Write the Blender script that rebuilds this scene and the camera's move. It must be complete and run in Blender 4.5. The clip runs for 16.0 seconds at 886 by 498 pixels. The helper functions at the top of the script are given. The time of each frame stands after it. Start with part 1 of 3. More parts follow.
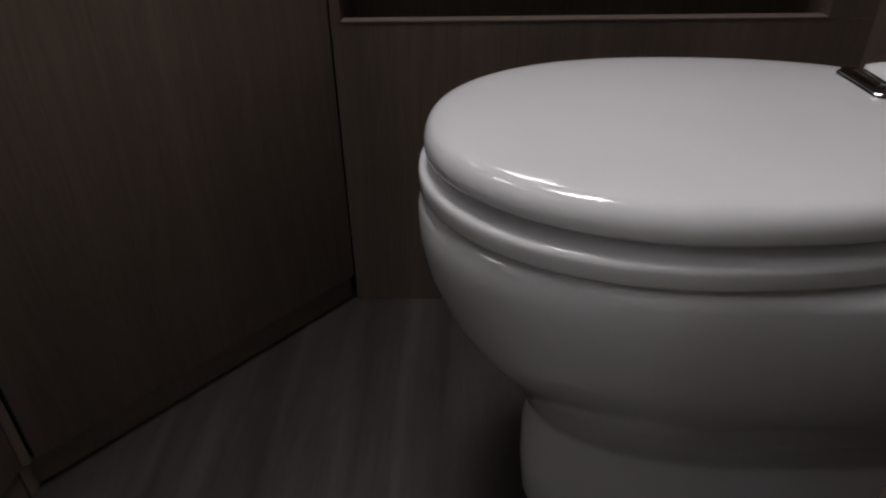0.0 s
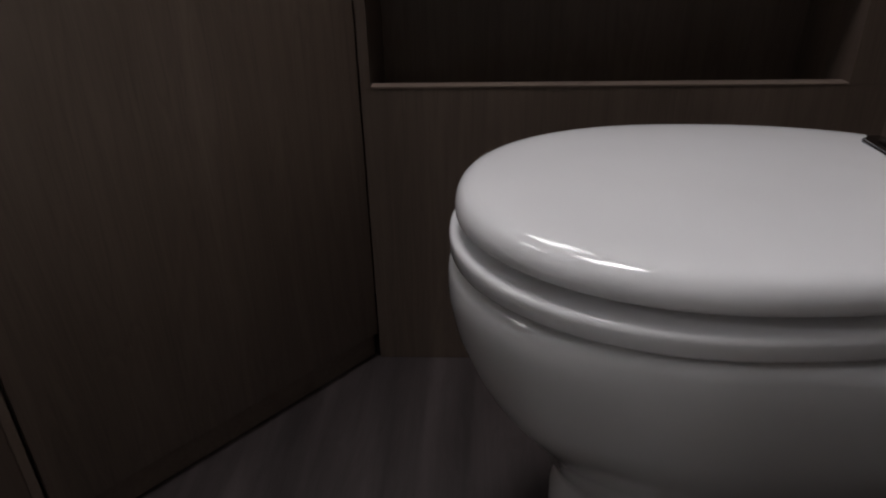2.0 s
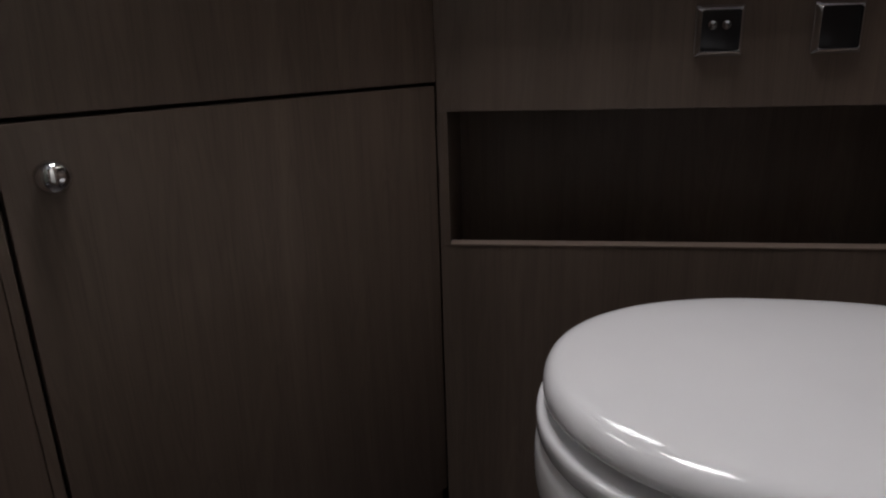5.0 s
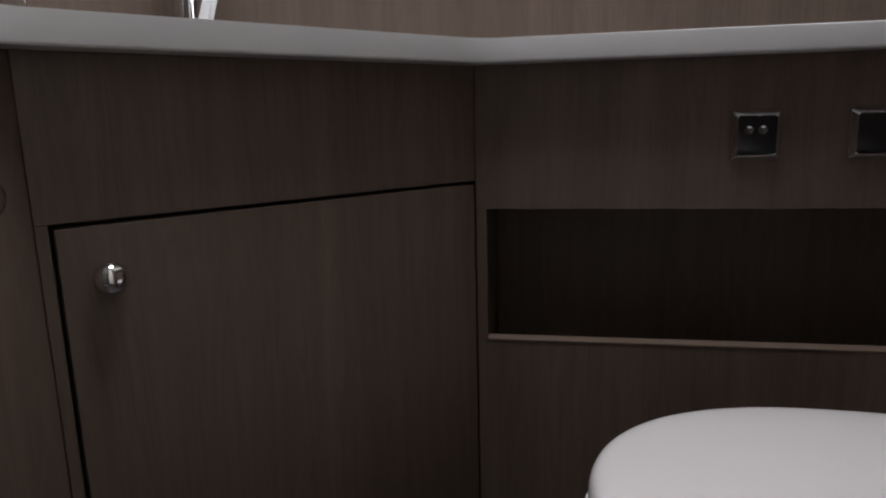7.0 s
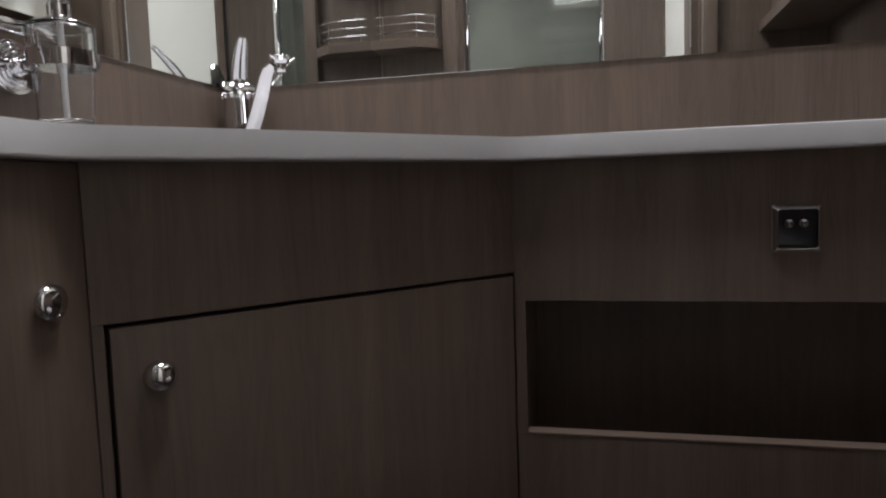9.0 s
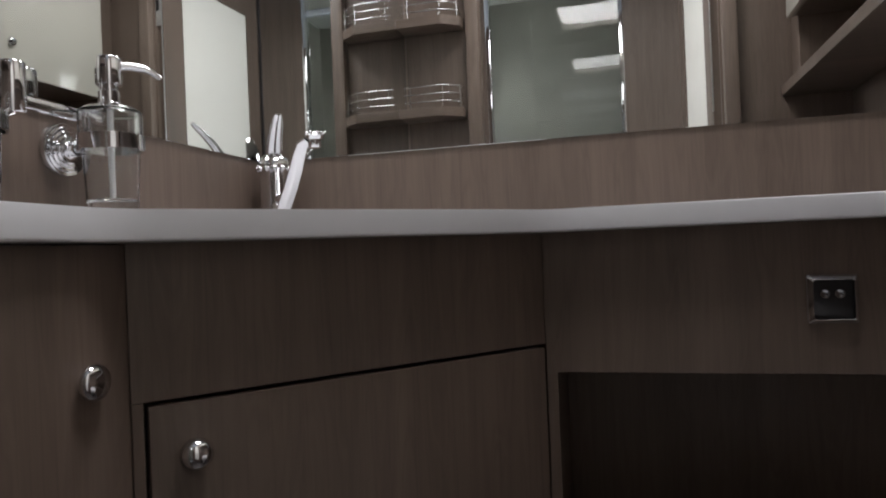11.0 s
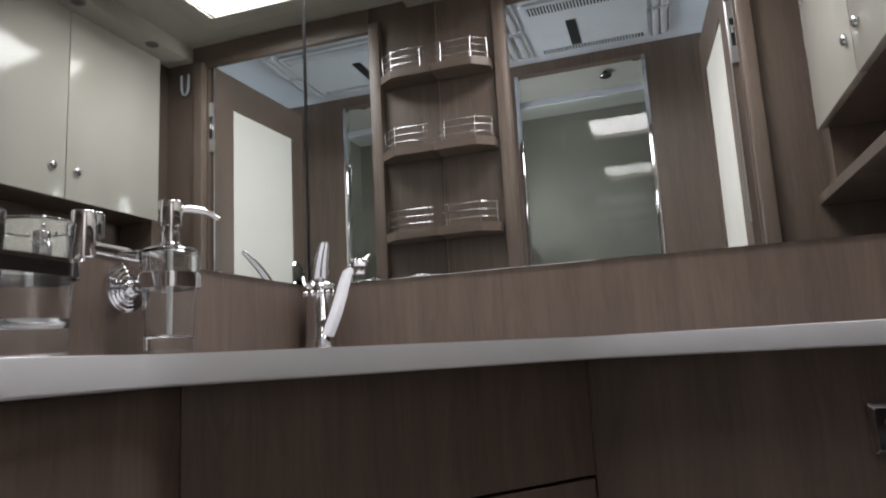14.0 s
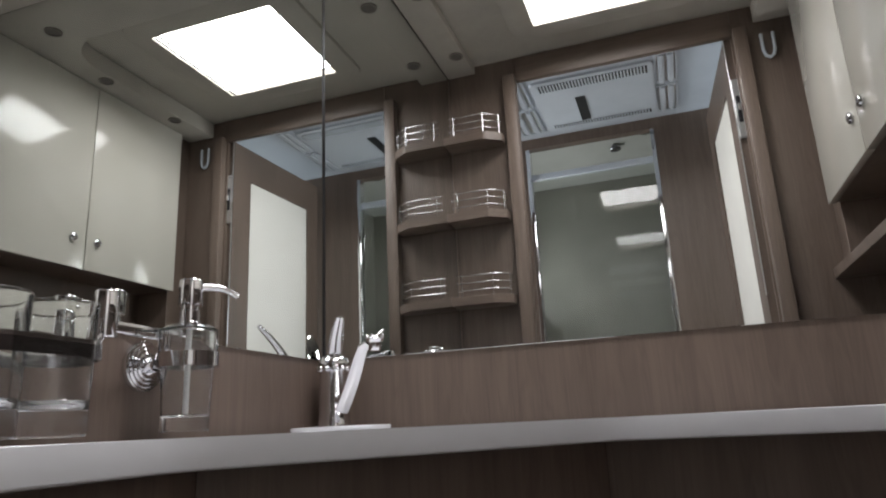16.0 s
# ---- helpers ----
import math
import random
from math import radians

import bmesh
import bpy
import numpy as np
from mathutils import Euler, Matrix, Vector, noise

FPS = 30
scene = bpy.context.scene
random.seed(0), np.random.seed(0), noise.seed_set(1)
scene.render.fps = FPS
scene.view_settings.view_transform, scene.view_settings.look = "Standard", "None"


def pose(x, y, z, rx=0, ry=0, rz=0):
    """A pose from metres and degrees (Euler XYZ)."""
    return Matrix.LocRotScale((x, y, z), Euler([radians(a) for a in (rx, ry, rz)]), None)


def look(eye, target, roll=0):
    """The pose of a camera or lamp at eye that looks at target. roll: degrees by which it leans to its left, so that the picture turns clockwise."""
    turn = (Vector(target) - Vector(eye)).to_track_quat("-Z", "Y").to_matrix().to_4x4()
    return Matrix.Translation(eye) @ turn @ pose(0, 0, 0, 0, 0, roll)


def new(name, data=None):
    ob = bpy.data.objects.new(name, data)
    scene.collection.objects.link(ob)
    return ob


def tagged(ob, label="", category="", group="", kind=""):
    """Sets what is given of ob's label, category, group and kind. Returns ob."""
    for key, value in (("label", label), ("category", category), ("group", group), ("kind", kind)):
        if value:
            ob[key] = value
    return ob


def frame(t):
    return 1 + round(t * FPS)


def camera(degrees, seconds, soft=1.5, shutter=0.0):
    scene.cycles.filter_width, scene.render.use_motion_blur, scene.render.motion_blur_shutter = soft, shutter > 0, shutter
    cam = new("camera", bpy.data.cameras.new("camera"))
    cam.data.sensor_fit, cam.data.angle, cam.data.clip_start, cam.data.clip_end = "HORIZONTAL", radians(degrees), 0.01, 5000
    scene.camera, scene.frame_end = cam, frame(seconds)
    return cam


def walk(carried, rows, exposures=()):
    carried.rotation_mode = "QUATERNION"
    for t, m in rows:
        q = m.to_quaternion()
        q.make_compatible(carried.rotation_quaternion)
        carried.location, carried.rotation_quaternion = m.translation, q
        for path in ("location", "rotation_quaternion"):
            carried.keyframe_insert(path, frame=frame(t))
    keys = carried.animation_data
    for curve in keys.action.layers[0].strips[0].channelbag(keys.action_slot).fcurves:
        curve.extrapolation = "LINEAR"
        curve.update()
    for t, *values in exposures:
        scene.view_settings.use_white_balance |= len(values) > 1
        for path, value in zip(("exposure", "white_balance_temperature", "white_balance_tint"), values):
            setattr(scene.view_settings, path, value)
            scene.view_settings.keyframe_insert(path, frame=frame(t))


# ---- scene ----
cam = camera(67.0, 16.0, soft=2.1)
PATH = [
    (0, (0.1634, -0.8901, 0.6602), (0.1289, 0.5463, -0.2484), -0.92),
    (0.5, (0.1633, -0.8774, 0.6608), (0.1180, 0.5697, -0.2302), -0.90),
    (1, (0.1611, -0.8778, 0.6645), (0.1069, 0.5841, -0.2015), -0.96),
    (1.5, (0.1557, -0.8866, 0.6719), (0.0920, 0.5919, -0.1647), -1.18),
    (2, (0.1521, -0.8907, 0.6711), (0.0758, 0.6118, -0.1205), -1.21),
    (2.5, (0.1500, -0.8929, 0.6786), (0.0502, 0.6292, -0.0719), -1.40),
    (3, (0.1466, -0.8916, 0.6869), (0.0175, 0.6581, 0.0002), -1.36),
    (3.5, (0.1445, -0.8766, 0.6879), (-0.0172, 0.6945, 0.0590), -1.12),
    (4, (0.1390, -0.8780, 0.6990), (-0.0830, 0.9840, 0.0040), -1.30),
    (6.5, (0.1170, -0.8800, 0.7400), (-0.2110, 1.0430, 0.3000), -1.70),
    (7, (0.1150, -0.8820, 0.7490), (-0.2380, 1.0490, 0.3630), -1.50),
    (7.5, (0.1150, -0.8850, 0.7530), (-0.2700, 1.0510, 0.4340), -1.60),
    (8, (0.1190, -0.8870, 0.7630), (-0.3050, 1.0490, 0.4930), -1.50),
    (8.5, (0.1140, -0.8880, 0.7700), (-0.3260, 1.0510, 0.5490), -1.50),
    (9, (0.1130, -0.8890, 0.7750), (-0.3450, 1.0510, 0.6080), -1.90),
    (11.5, (0.1050, -0.9000, 0.7990), (-0.4320, 1.0260, 0.8520), -2.50),
    (12, (0.1050, -0.9020, 0.8050), (-0.4480, 1.0170, 0.9060), -2.80),
    (12.5, (0.1020, -0.9050, 0.8110), (-0.4680, 1.0060, 0.9560), -3.00),
    (13, (0.0990, -0.9080, 0.8150), (-0.4860, 0.9940, 1.0140), -3.00),
    (13.5, (0.1010, -0.9120, 0.8200), (-0.4960, 0.9790, 1.0750), -3.00),
    (14, (0.1030, -0.9150, 0.8270), (-0.5020, 0.9640, 1.1430), -3.10),
    (14.5, (0.1020, -0.9210, 0.8310), (-0.5050, 0.9480, 1.2050), -3.00),
    (15, (0.1020, -0.9230, 0.8350), (-0.5060, 0.9330, 1.2650), -2.80),
    (15.5, (0.1020, -0.9270, 0.8380), (-0.5100, 0.9170, 1.3120), -2.80),
    (16, (0.1000, -0.9270, 0.8410), (-0.5130, 0.9060, 1.3530), -2.80),
]
walk(cam, [(t, look(eye, target, roll)) for t, eye, target, roll in PATH],
     exposures=((0, -0.33), (4, -0.33), (7, -0.22), (9, -0.14), (12, 0.0), (14, 0.02), (16, -0.04)))

# ---- world, lights ----
world = bpy.data.worlds.new("world")
scene.world = world
world.use_nodes = True
wn = world.node_tree
sky = wn.nodes.new("ShaderNodeTexSky")
sky.sky_type = "NISHITA"
sky.sun_disc = False
sky.sun_elevation, sky.sun_rotation = radians(50), radians(120)
wn.links.new(sky.outputs[0], wn.nodes["Background"].inputs[0])
wn.nodes["Background"].inputs[1].default_value = 0.08


def area_lamp(name, eye, target, sx, sy, watts, colour, spread=180):
    d = bpy.data.lights.new(name, "AREA")
    d.shape, d.size, d.size_y, d.energy, d.color = "RECTANGLE", sx, sy, watts, colour
    d.spread = radians(spread)
    ob = new(name, d)
    ob.matrix_world = look(eye, target)
    return ob


SKY_X, SKY_Y = (-0.185, 0.235), (-0.51, -0.10)
area_lamp("skylight_daylight", (0.025, -0.305, 2.044), (0.025, -0.304, 0), 0.408, 0.398, 10.0, (1.0, 0.972, 0.99), 160)
# Unseen lamp, added to brighten the door leaf and the corridor ceiling.
area_lamp("corridor_fill_lamp", (-1.545, -1.0, 1.50), (0.3, -0.99, 1.93), 0.5, 0.38, 9.5, (0.97, 0.975, 1.0), 130)
# Unseen lamp, added to brighten the shower ceiling from below.
area_lamp("shower_fill_lamp", (-0.577, -1.70, 1.45), (0.1, -1.70, 1.95), 0.28, 0.24, 2.2, (0.97, 0.985, 1.0))
# Unseen lamp added beyond the door, spilling over its top onto the ceiling.
area_lamp("door_gap_fill_lamp", (1.595, -1.0, 1.45), (0.3, -1.0, 1.75), 0.5, 0.48, 16.0, (0.86, 0.93, 1.0))


# ---- materials ----
def mat(name, colour, rough=0.5, metal=0.0, **extra):
    m = bpy.data.materials.new(name)
    m.use_nodes = True
    b = m.node_tree.nodes["Principled BSDF"]
    b.inputs["Base Color"].default_value = (*colour, 1)
    b.inputs["Roughness"].default_value = rough
    b.inputs["Metallic"].default_value = metal
    for k, v in extra.items():
        b.inputs[k.replace("_", " ")].default_value = v
    return m


def noise_of(m, scale, stretch, detail=6.0, rough=0.6, distort=0.0):
    n, l = m.node_tree.nodes, m.node_tree.links
    geo = n.new("ShaderNodeNewGeometry")
    mp = n.new("ShaderNodeMapping")
    mp.inputs["Scale"].default_value = stretch
    tx = n.new("ShaderNodeTexNoise")
    tx.inputs["Scale"].default_value = scale
    tx.inputs["Detail"].default_value = detail
    tx.inputs["Roughness"].default_value = rough
    tx.inputs["Distortion"].default_value = distort
    l.new(geo.outputs["Position"], mp.inputs["Vector"])
    l.new(mp.outputs["Vector"], tx.inputs["Vector"])
    return tx.outputs["Fac"]


def ramp(m, fac, stops):
    r = m.node_tree.nodes.new("ShaderNodeValToRGB")
    e = r.color_ramp.elements
    while len(e) < len(stops):
        e.new(0.5)
    for el, (p, c) in zip(e, stops):
        el.position, el.color = p, (*c, 1)
    m.node_tree.links.new(fac, r.inputs["Fac"])
    return r.outputs["Color"]


def mix(m, a, b, fac, kind="MULTIPLY"):
    x = m.node_tree.nodes.new("ShaderNodeMix")
    x.data_type, x.blend_type = "RGBA", kind
    l = m.node_tree.links
    for sock, v in ((x.inputs["Factor"], fac), (x.inputs["A"], a), (x.inputs["B"], b)):
        if isinstance(v, (int, float)):
            sock.default_value = v
        else:
            l.new(v, sock)
    return x.outputs["Result"]


def bump(m, fac, strength, dist=0.001):
    b = m.node_tree.nodes.new("ShaderNodeBump")
    b.inputs["Strength"].default_value, b.inputs["Distance"].default_value = strength, dist
    m.node_tree.links.new(fac, b.inputs["Height"])
    m.node_tree.links.new(b.outputs["Normal"], m.node_tree.nodes["Principled BSDF"].inputs["Normal"])


def base(m, colour):
    m.node_tree.links.new(colour, m.node_tree.nodes["Principled BSDF"].inputs["Base Color"])


def roughly(m, fac, low, high):
    r = m.node_tree.nodes.new("ShaderNodeMapRange")
    r.inputs["To Min"].default_value, r.inputs["To Max"].default_value = low, high
    m.node_tree.links.new(fac, r.inputs["Value"])
    m.node_tree.links.new(r.outputs["Result"], m.node_tree.nodes["Principled BSDF"].inputs["Roughness"])


def wood(name, light, dark, grain=(1, 1, 0.045), rough=(0.38, 0.55)):
    m = mat(name, light, 0.45)
    broad = noise_of(m, 16, grain, 3, 0.55, 0.6)
    fine = noise_of(m, 95, tuple(g if g == 1 else g * 0.5 for g in grain), 4, 0.6)
    pores = noise_of(m, 420, tuple(g if g == 1 else g * 0.4 for g in grain), 2, 0.5)
    c1 = ramp(m, broad, [(0.22, dark), (0.8, light)])
    c2 = ramp(m, fine, [(0.28, (0.90, 0.895, 0.89)), (0.7, (1.05, 1.05, 1.05))])
    c3 = ramp(m, pores, [(0.34, (0.86, 0.85, 0.84)), (0.46, (1, 1, 1))])
    figure = noise_of(m, 22, tuple(g if g == 1 else g * 2.2 for g in grain), 2, 0.5, 1.6)
    c4 = ramp(m, figure, [(0.40, (1, 1, 1)), (0.46, (0.86, 0.855, 0.85)), (0.52, (1.03, 1.03, 1.03)), (0.58, (0.90, 0.895, 0.89)), (0.64, (1, 1, 1))])
    base(m, mix(m, mix(m, mix(m, c1, c2, 1.0), c3, 0.7), c4, 0.8))
    roughly(m, fine, *rough)
    bump(m, fine, 0.12, 0.0006)
    return m


WOOD = wood("grey_brown_laminate", (0.184, 0.137, 0.110), (0.120, 0.088, 0.070))
WOOD_H = wood("grey_brown_laminate_level", (0.184, 0.137, 0.110), (0.120, 0.088, 0.070), (0.045, 1, 1))
# Lighter tone for light caught on the niche lip; also the mirror edge strip.
EDGE = wood("lighter_laminate_edge", (0.27, 0.205, 0.17), (0.2, 0.15, 0.122), (0.05, 1, 1))
FLOOR = wood("grey_oak_vinyl", (0.080, 0.064, 0.064), (0.018, 0.014, 0.014), (1, 0.07, 1), (0.32, 0.5))

STONE = mat("white_moulded_worktop", (0.72, 0.7, 0.68), 0.3, Coat_Weight=0.25, Coat_Roughness=0.15)
_f = noise_of(STONE, 9, (1, 1, 1), 4)
base(STONE, ramp(STONE, _f, [(0.3, (0.81, 0.82, 0.85)), (0.7, (0.85, 0.86, 0.89))]))
roughly(STONE, noise_of(STONE, 60, (1, 1, 1), 3), 0.16, 0.28)
bump(STONE, noise_of(STONE, 220, (1, 1, 1), 2), 0.03, 0.0005)

CERAMIC = mat("white_ceramic", (0.78, 0.775, 0.77), 0.07, Coat_Weight=0.5, Coat_Roughness=0.04)
_f = noise_of(CERAMIC, 7, (1, 1, 1), 3)
base(CERAMIC, ramp(CERAMIC, _f, [(0.3, (0.74, 0.73, 0.735)), (0.7, (0.78, 0.77, 0.78))]))
roughly(CERAMIC, noise_of(CERAMIC, 40, (1, 1, 1), 4), 0.05, 0.13)
PLASTIC = mat("white_seat_plastic", (0.76, 0.755, 0.76), 0.16, Coat_Weight=0.3, Coat_Roughness=0.1)
_f = noise_of(PLASTIC, 5, (1, 1, 1), 3)
base(PLASTIC, ramp(PLASTIC, _f, [(0.3, (0.81, 0.80, 0.815)), (0.7, (0.85, 0.84, 0.855))]))
roughly(PLASTIC, noise_of(PLASTIC, 55, (1, 1, 1), 4), 0.07, 0.14)
bump(PLASTIC, noise_of(PLASTIC, 18, (1, 1, 1), 2), 0.015, 0.002)

CREAM = mat("cream_gloss_lacquer", (0.62, 0.585, 0.51), 0.14, Coat_Weight=0.35, Coat_Roughness=0.03, Specular_IOR_Level=0.35)
_f = noise_of(CREAM, 4, (1, 1, 1), 3)
base(CREAM, ramp(CREAM, _f, [(0.3, (0.50, 0.475, 0.42)), (0.7, (0.54, 0.512, 0.46))]))
bump(CREAM, noise_of(CREAM, 14, (1, 1, 1), 2), 0.02, 0.002)
PANEL = mat("satin_white_door_panel", (0.74, 0.72, 0.66), 0.5)
base(PANEL, ramp(PANEL, noise_of(PANEL, 6, (1, 1, 1), 4), [(0.3, (0.80, 0.775, 0.72)), (0.7, (0.86, 0.835, 0.78))]))
LINER = mat("padded_beige_ceiling_liner", (0.55, 0.51, 0.45), 0.8)
base(LINER, ramp(LINER, noise_of(LINER, 8, (1, 1, 1), 5), [(0.3, (0.40, 0.37, 0.325)), (0.7, (0.47, 0.435, 0.385))]))
bump(LINER, noise_of(LINER, 500, (1, 1, 1), 3), 0.2, 0.0006)
WHITE = mat("white_abs_plastic", (0.74, 0.75, 0.76), 0.4)
base(WHITE, ramp(WHITE, noise_of(WHITE, 10, (1, 1, 1), 4), [(0.3, (0.52, 0.57, 0.63)), (0.7, (0.58, 0.63, 0.69))]))
SHOWER = mat("grey_shower_wall", (0.4, 0.42, 0.4), 0.25)
base(SHOWER, ramp(SHOWER, noise_of(SHOWER, 5, (1, 1, 1), 4), [(0.3, (0.31, 0.31, 0.275)), (0.7, (0.38, 0.38, 0.34))]))
SHOWER_TOP = mat("pale_shower_ceiling", (0.7, 0.71, 0.68), 0.4)
base(SHOWER_TOP, ramp(SHOWER_TOP, noise_of(SHOWER_TOP, 6, (1, 1, 1), 4), [(0.3, (0.64, 0.66, 0.62)), (0.7, (0.72, 0.74, 0.70))]))
CHROME = mat("polished_chrome", (0.78, 0.78, 0.8), 0.06, 1.0)
roughly(CHROME, noise_of(CHROME, 90, (1, 1, 1), 3), 0.03, 0.12)
DARK_CHROME = mat("dark_chrome", (0.3, 0.3, 0.32), 0.12, 1.0)
SATIN = mat("satin_aluminium", (0.7, 0.71, 0.72), 0.28, 1.0)
MIRROR = mat("silvered_mirror", (0.8, 0.82, 0.81), 0.0, 1.0)
BLACK = mat("black_socket_plastic", (0.012, 0.012, 0.014), 0.3)
# Near-black backing: the shade in the door gaps is put into its colour.
SHADOW_GAP = mat("gap_shade_board", (0.03, 0.022, 0.018), 0.8)
HAZY_GLASS = mat("water_marked_glass", (0.97, 0.98, 0.98), 0.03, Transmission_Weight=0.99, IOR=1.46)
roughly(HAZY_GLASS, noise_of(HAZY_GLASS, 60, (1, 1, 0.4), 4), 0.0, 0.045)
PANE = mat("tinted_shower_glass", (0.95, 0.97, 0.96), 0.0, Transmission_Weight=1.0, IOR=1.45)
TUBE = mat("white_dip_tube", (0.8, 0.8, 0.79), 0.35)
LENS = mat("frosted_spot_lens", (0.12, 0.108, 0.095), 0.5)
SPOT_TRIM = mat("grey_brown_spot_trim", (0.22, 0.195, 0.17), 0.5)


# ---- mesh helpers ----
BASES = {}


def thing(name, at, label, category, group="", kind=""):
    ob = new(name)
    ob.empty_display_size = 0.05
    ob.location = at
    BASES[ob.name] = Vector(at)
    return tagged(ob, label, category, group, kind)


def part(name, bm, material, parent=None, label="", smooth=None):
    """Links a bmesh given in world places as one mesh object, under a thing or a part."""
    if parent is not None:
        bmesh.ops.translate(bm, verts=bm.verts, vec=-BASES[parent.name])
    bmesh.ops.recalc_face_normals(bm, faces=bm.faces)
    if smooth is not None:
        for f in bm.faces:
            f.smooth = True
        for e in bm.edges:
            e.smooth = len(e.link_faces) == 2 and e.calc_face_angle(0) < radians(smooth)
    me = bpy.data.meshes.new(name)
    bm.to_mesh(me)
    bm.free()
    me.materials.append(material)
    ob = new(name, me)
    if parent is not None:
        ob.parent = parent
        BASES[ob.name] = BASES[parent.name]
    else:
        BASES[ob.name] = Vector((0, 0, 0))
    if label:
        ob["label"] = label
    return ob


def structure(name, bm, material, label, category, smooth=None):
    return tagged(part(name, bm, material, None, "", smooth), label, category, "", "structure")


def add_box(bm, x, y, z, bevel=0.0, m=None):
    r = bmesh.ops.create_cube(bm, size=1)
    vs = r["verts"]
    for v in vs:
        v.co = Vector(((x[0] + x[1]) / 2 + v.co.x * (x[1] - x[0]), (y[0] + y[1]) / 2 + v.co.y * (y[1] - y[0]), (z[0] + z[1]) / 2 + v.co.z * (z[1] - z[0])))
    if m is not None:
        bmesh.ops.transform(bm, matrix=m, verts=vs)
    if bevel:
        es = list({e for v in vs for e in v.link_edges})
        bmesh.ops.bevel(bm, geom=es, offset=bevel, segments=2, affect="EDGES", profile=0.6)
    return bm


def box(x, y, z, bevel=0.0015, m=None):
    return add_box(bmesh.new(), x, y, z, bevel, m)


def boxes(*specs, bevel=0.0):
    bm = bmesh.new()
    for s in specs:
        add_box(bm, *s, bevel)
    return bm


def prism(outline, z0, z1, bevel=0.0, m=None, segments=3):
    bm = bmesh.new()
    lo = [bm.verts.new((x, y, z0)) for x, y in outline]
    hi = [bm.verts.new((x, y, z1)) for x, y in outline]
    n = len(outline)
    for i in range(n):
        bm.faces.new((lo[i], lo[(i + 1) % n], hi[(i + 1) % n], hi[i]))
    bottom, top = bm.faces.new(lo[::-1]), bm.faces.new(hi)
    if bevel:
        bmesh.ops.bevel(bm, geom=list(top.edges) + list(bottom.edges), offset=bevel, segments=segments, affect="EDGES", profile=0.6)
    if m is not None:
        bmesh.ops.transform(bm, matrix=m, verts=bm.verts)
    return bm


def add_lathe(bm, profile, m=None, steps=36):
    """A turned solid about z: profile of (radius, height) from the bottom up."""
    rings = []
    for r, z in profile:
        if r < 1e-6:
            rings.append([bm.verts.new((0, 0, z))])
        else:
            rings.append([bm.verts.new((r * math.cos(2 * math.pi * i / steps), r * math.sin(2 * math.pi * i / steps), z)) for i in range(steps)])
    for a, b in zip(rings, rings[1:]):
        for i in range(steps):
            j = (i + 1) % steps
            if len(a) == 1:
                bm.faces.new((a[0], b[j], b[i]))
            elif len(b) == 1:
                bm.faces.new((a[i], a[j], b[0]))
            else:
                bm.faces.new((a[i], a[j], b[j], b[i]))
    vs = [v for r in rings for v in r]
    if m is not None:
        bmesh.ops.transform(bm, matrix=m, verts=vs)
    bmesh.ops.remove_doubles(bm, verts=vs, dist=1e-6)
    return bm


def lathe(profile, m=None, steps=36):
    return add_lathe(bmesh.new(), profile, m, steps)


def add_tube(bm, points, radius, sides=12, flat=1.0, wide=None):
    """A rod along points; flat squeezes the section, radius may be a list."""
    pts = [Vector(p) for p in points]
    rings, side = [], Vector(wide) if wide else None
    for i, p in enumerate(pts):
        d = (pts[min(i + 1, len(pts) - 1)] - pts[max(i - 1, 0)]).normalized()
        ref = side if side is not None else (Vector((0, 0, 1)) if abs(d.z) < 0.9 else Vector((1, 0, 0))).cross(d)
        side = (ref - d * ref.dot(d)).normalized()
        up = d.cross(side)
        r = radius[i] if isinstance(radius, (list, tuple)) else radius
        rings.append([bm.verts.new(p + side * r * math.cos(2 * math.pi * k / sides) + up * r * flat * math.sin(2 * math.pi * k / sides)) for k in range(sides)])
    for a, b in zip(rings, rings[1:]):
        for k in range(sides):
            bm.faces.new((a[k], a[(k + 1) % sides], b[(k + 1) % sides], b[k]))
    bm.faces.new(rings[0][::-1])
    bm.faces.new(rings[-1])
    return bm


def tube(points, radius, sides=12, flat=1.0, wide=None):
    return add_tube(bmesh.new(), points, radius, sides, flat, wide)


def loft(rings, close_top=True, close_bottom=True):
    bm = bmesh.new()
    vs = [[bm.verts.new(p) for p in r] for r in rings]
    for a, b in zip(vs, vs[1:]):
        n = len(a)
        for i in range(n):
            bm.faces.new((a[i], a[(i + 1) % n], b[(i + 1) % n], b[i]))
    if close_bottom:
        bm.faces.new(vs[0][::-1])
    if close_top:
        bm.faces.new(vs[-1])
    return bm


def fillet(points, radii, steps=8):
    """A closed outline with its corners rounded."""
    out, n = [], len(points)
    for i in range(n):
        p, a, b = Vector(points[i]), Vector(points[i - 1]), Vector(points[(i + 1) % n])
        r = radii[i]
        if r <= 0:
            out.append(tuple(p))
            continue
        u, v = (a - p).normalized(), (b - p).normalized()
        half = u.angle(v) / 2
        t = r / math.tan(half)
        c = p + (u + v).normalized() * (r / math.sin(half))
        s, e = p + u * t - c, p + v * t - c
        for k in range(steps + 1):
            q = s.lerp(e, k / steps).normalized() * r + c
            out.append((q.x, q.y))
    return out


def rect(x0, y0, x1, y1, r, steps=8):
    return fillet([(x0, y0), (x1, y0), (x1, y1), (x0, y1)], [r] * 4, steps)


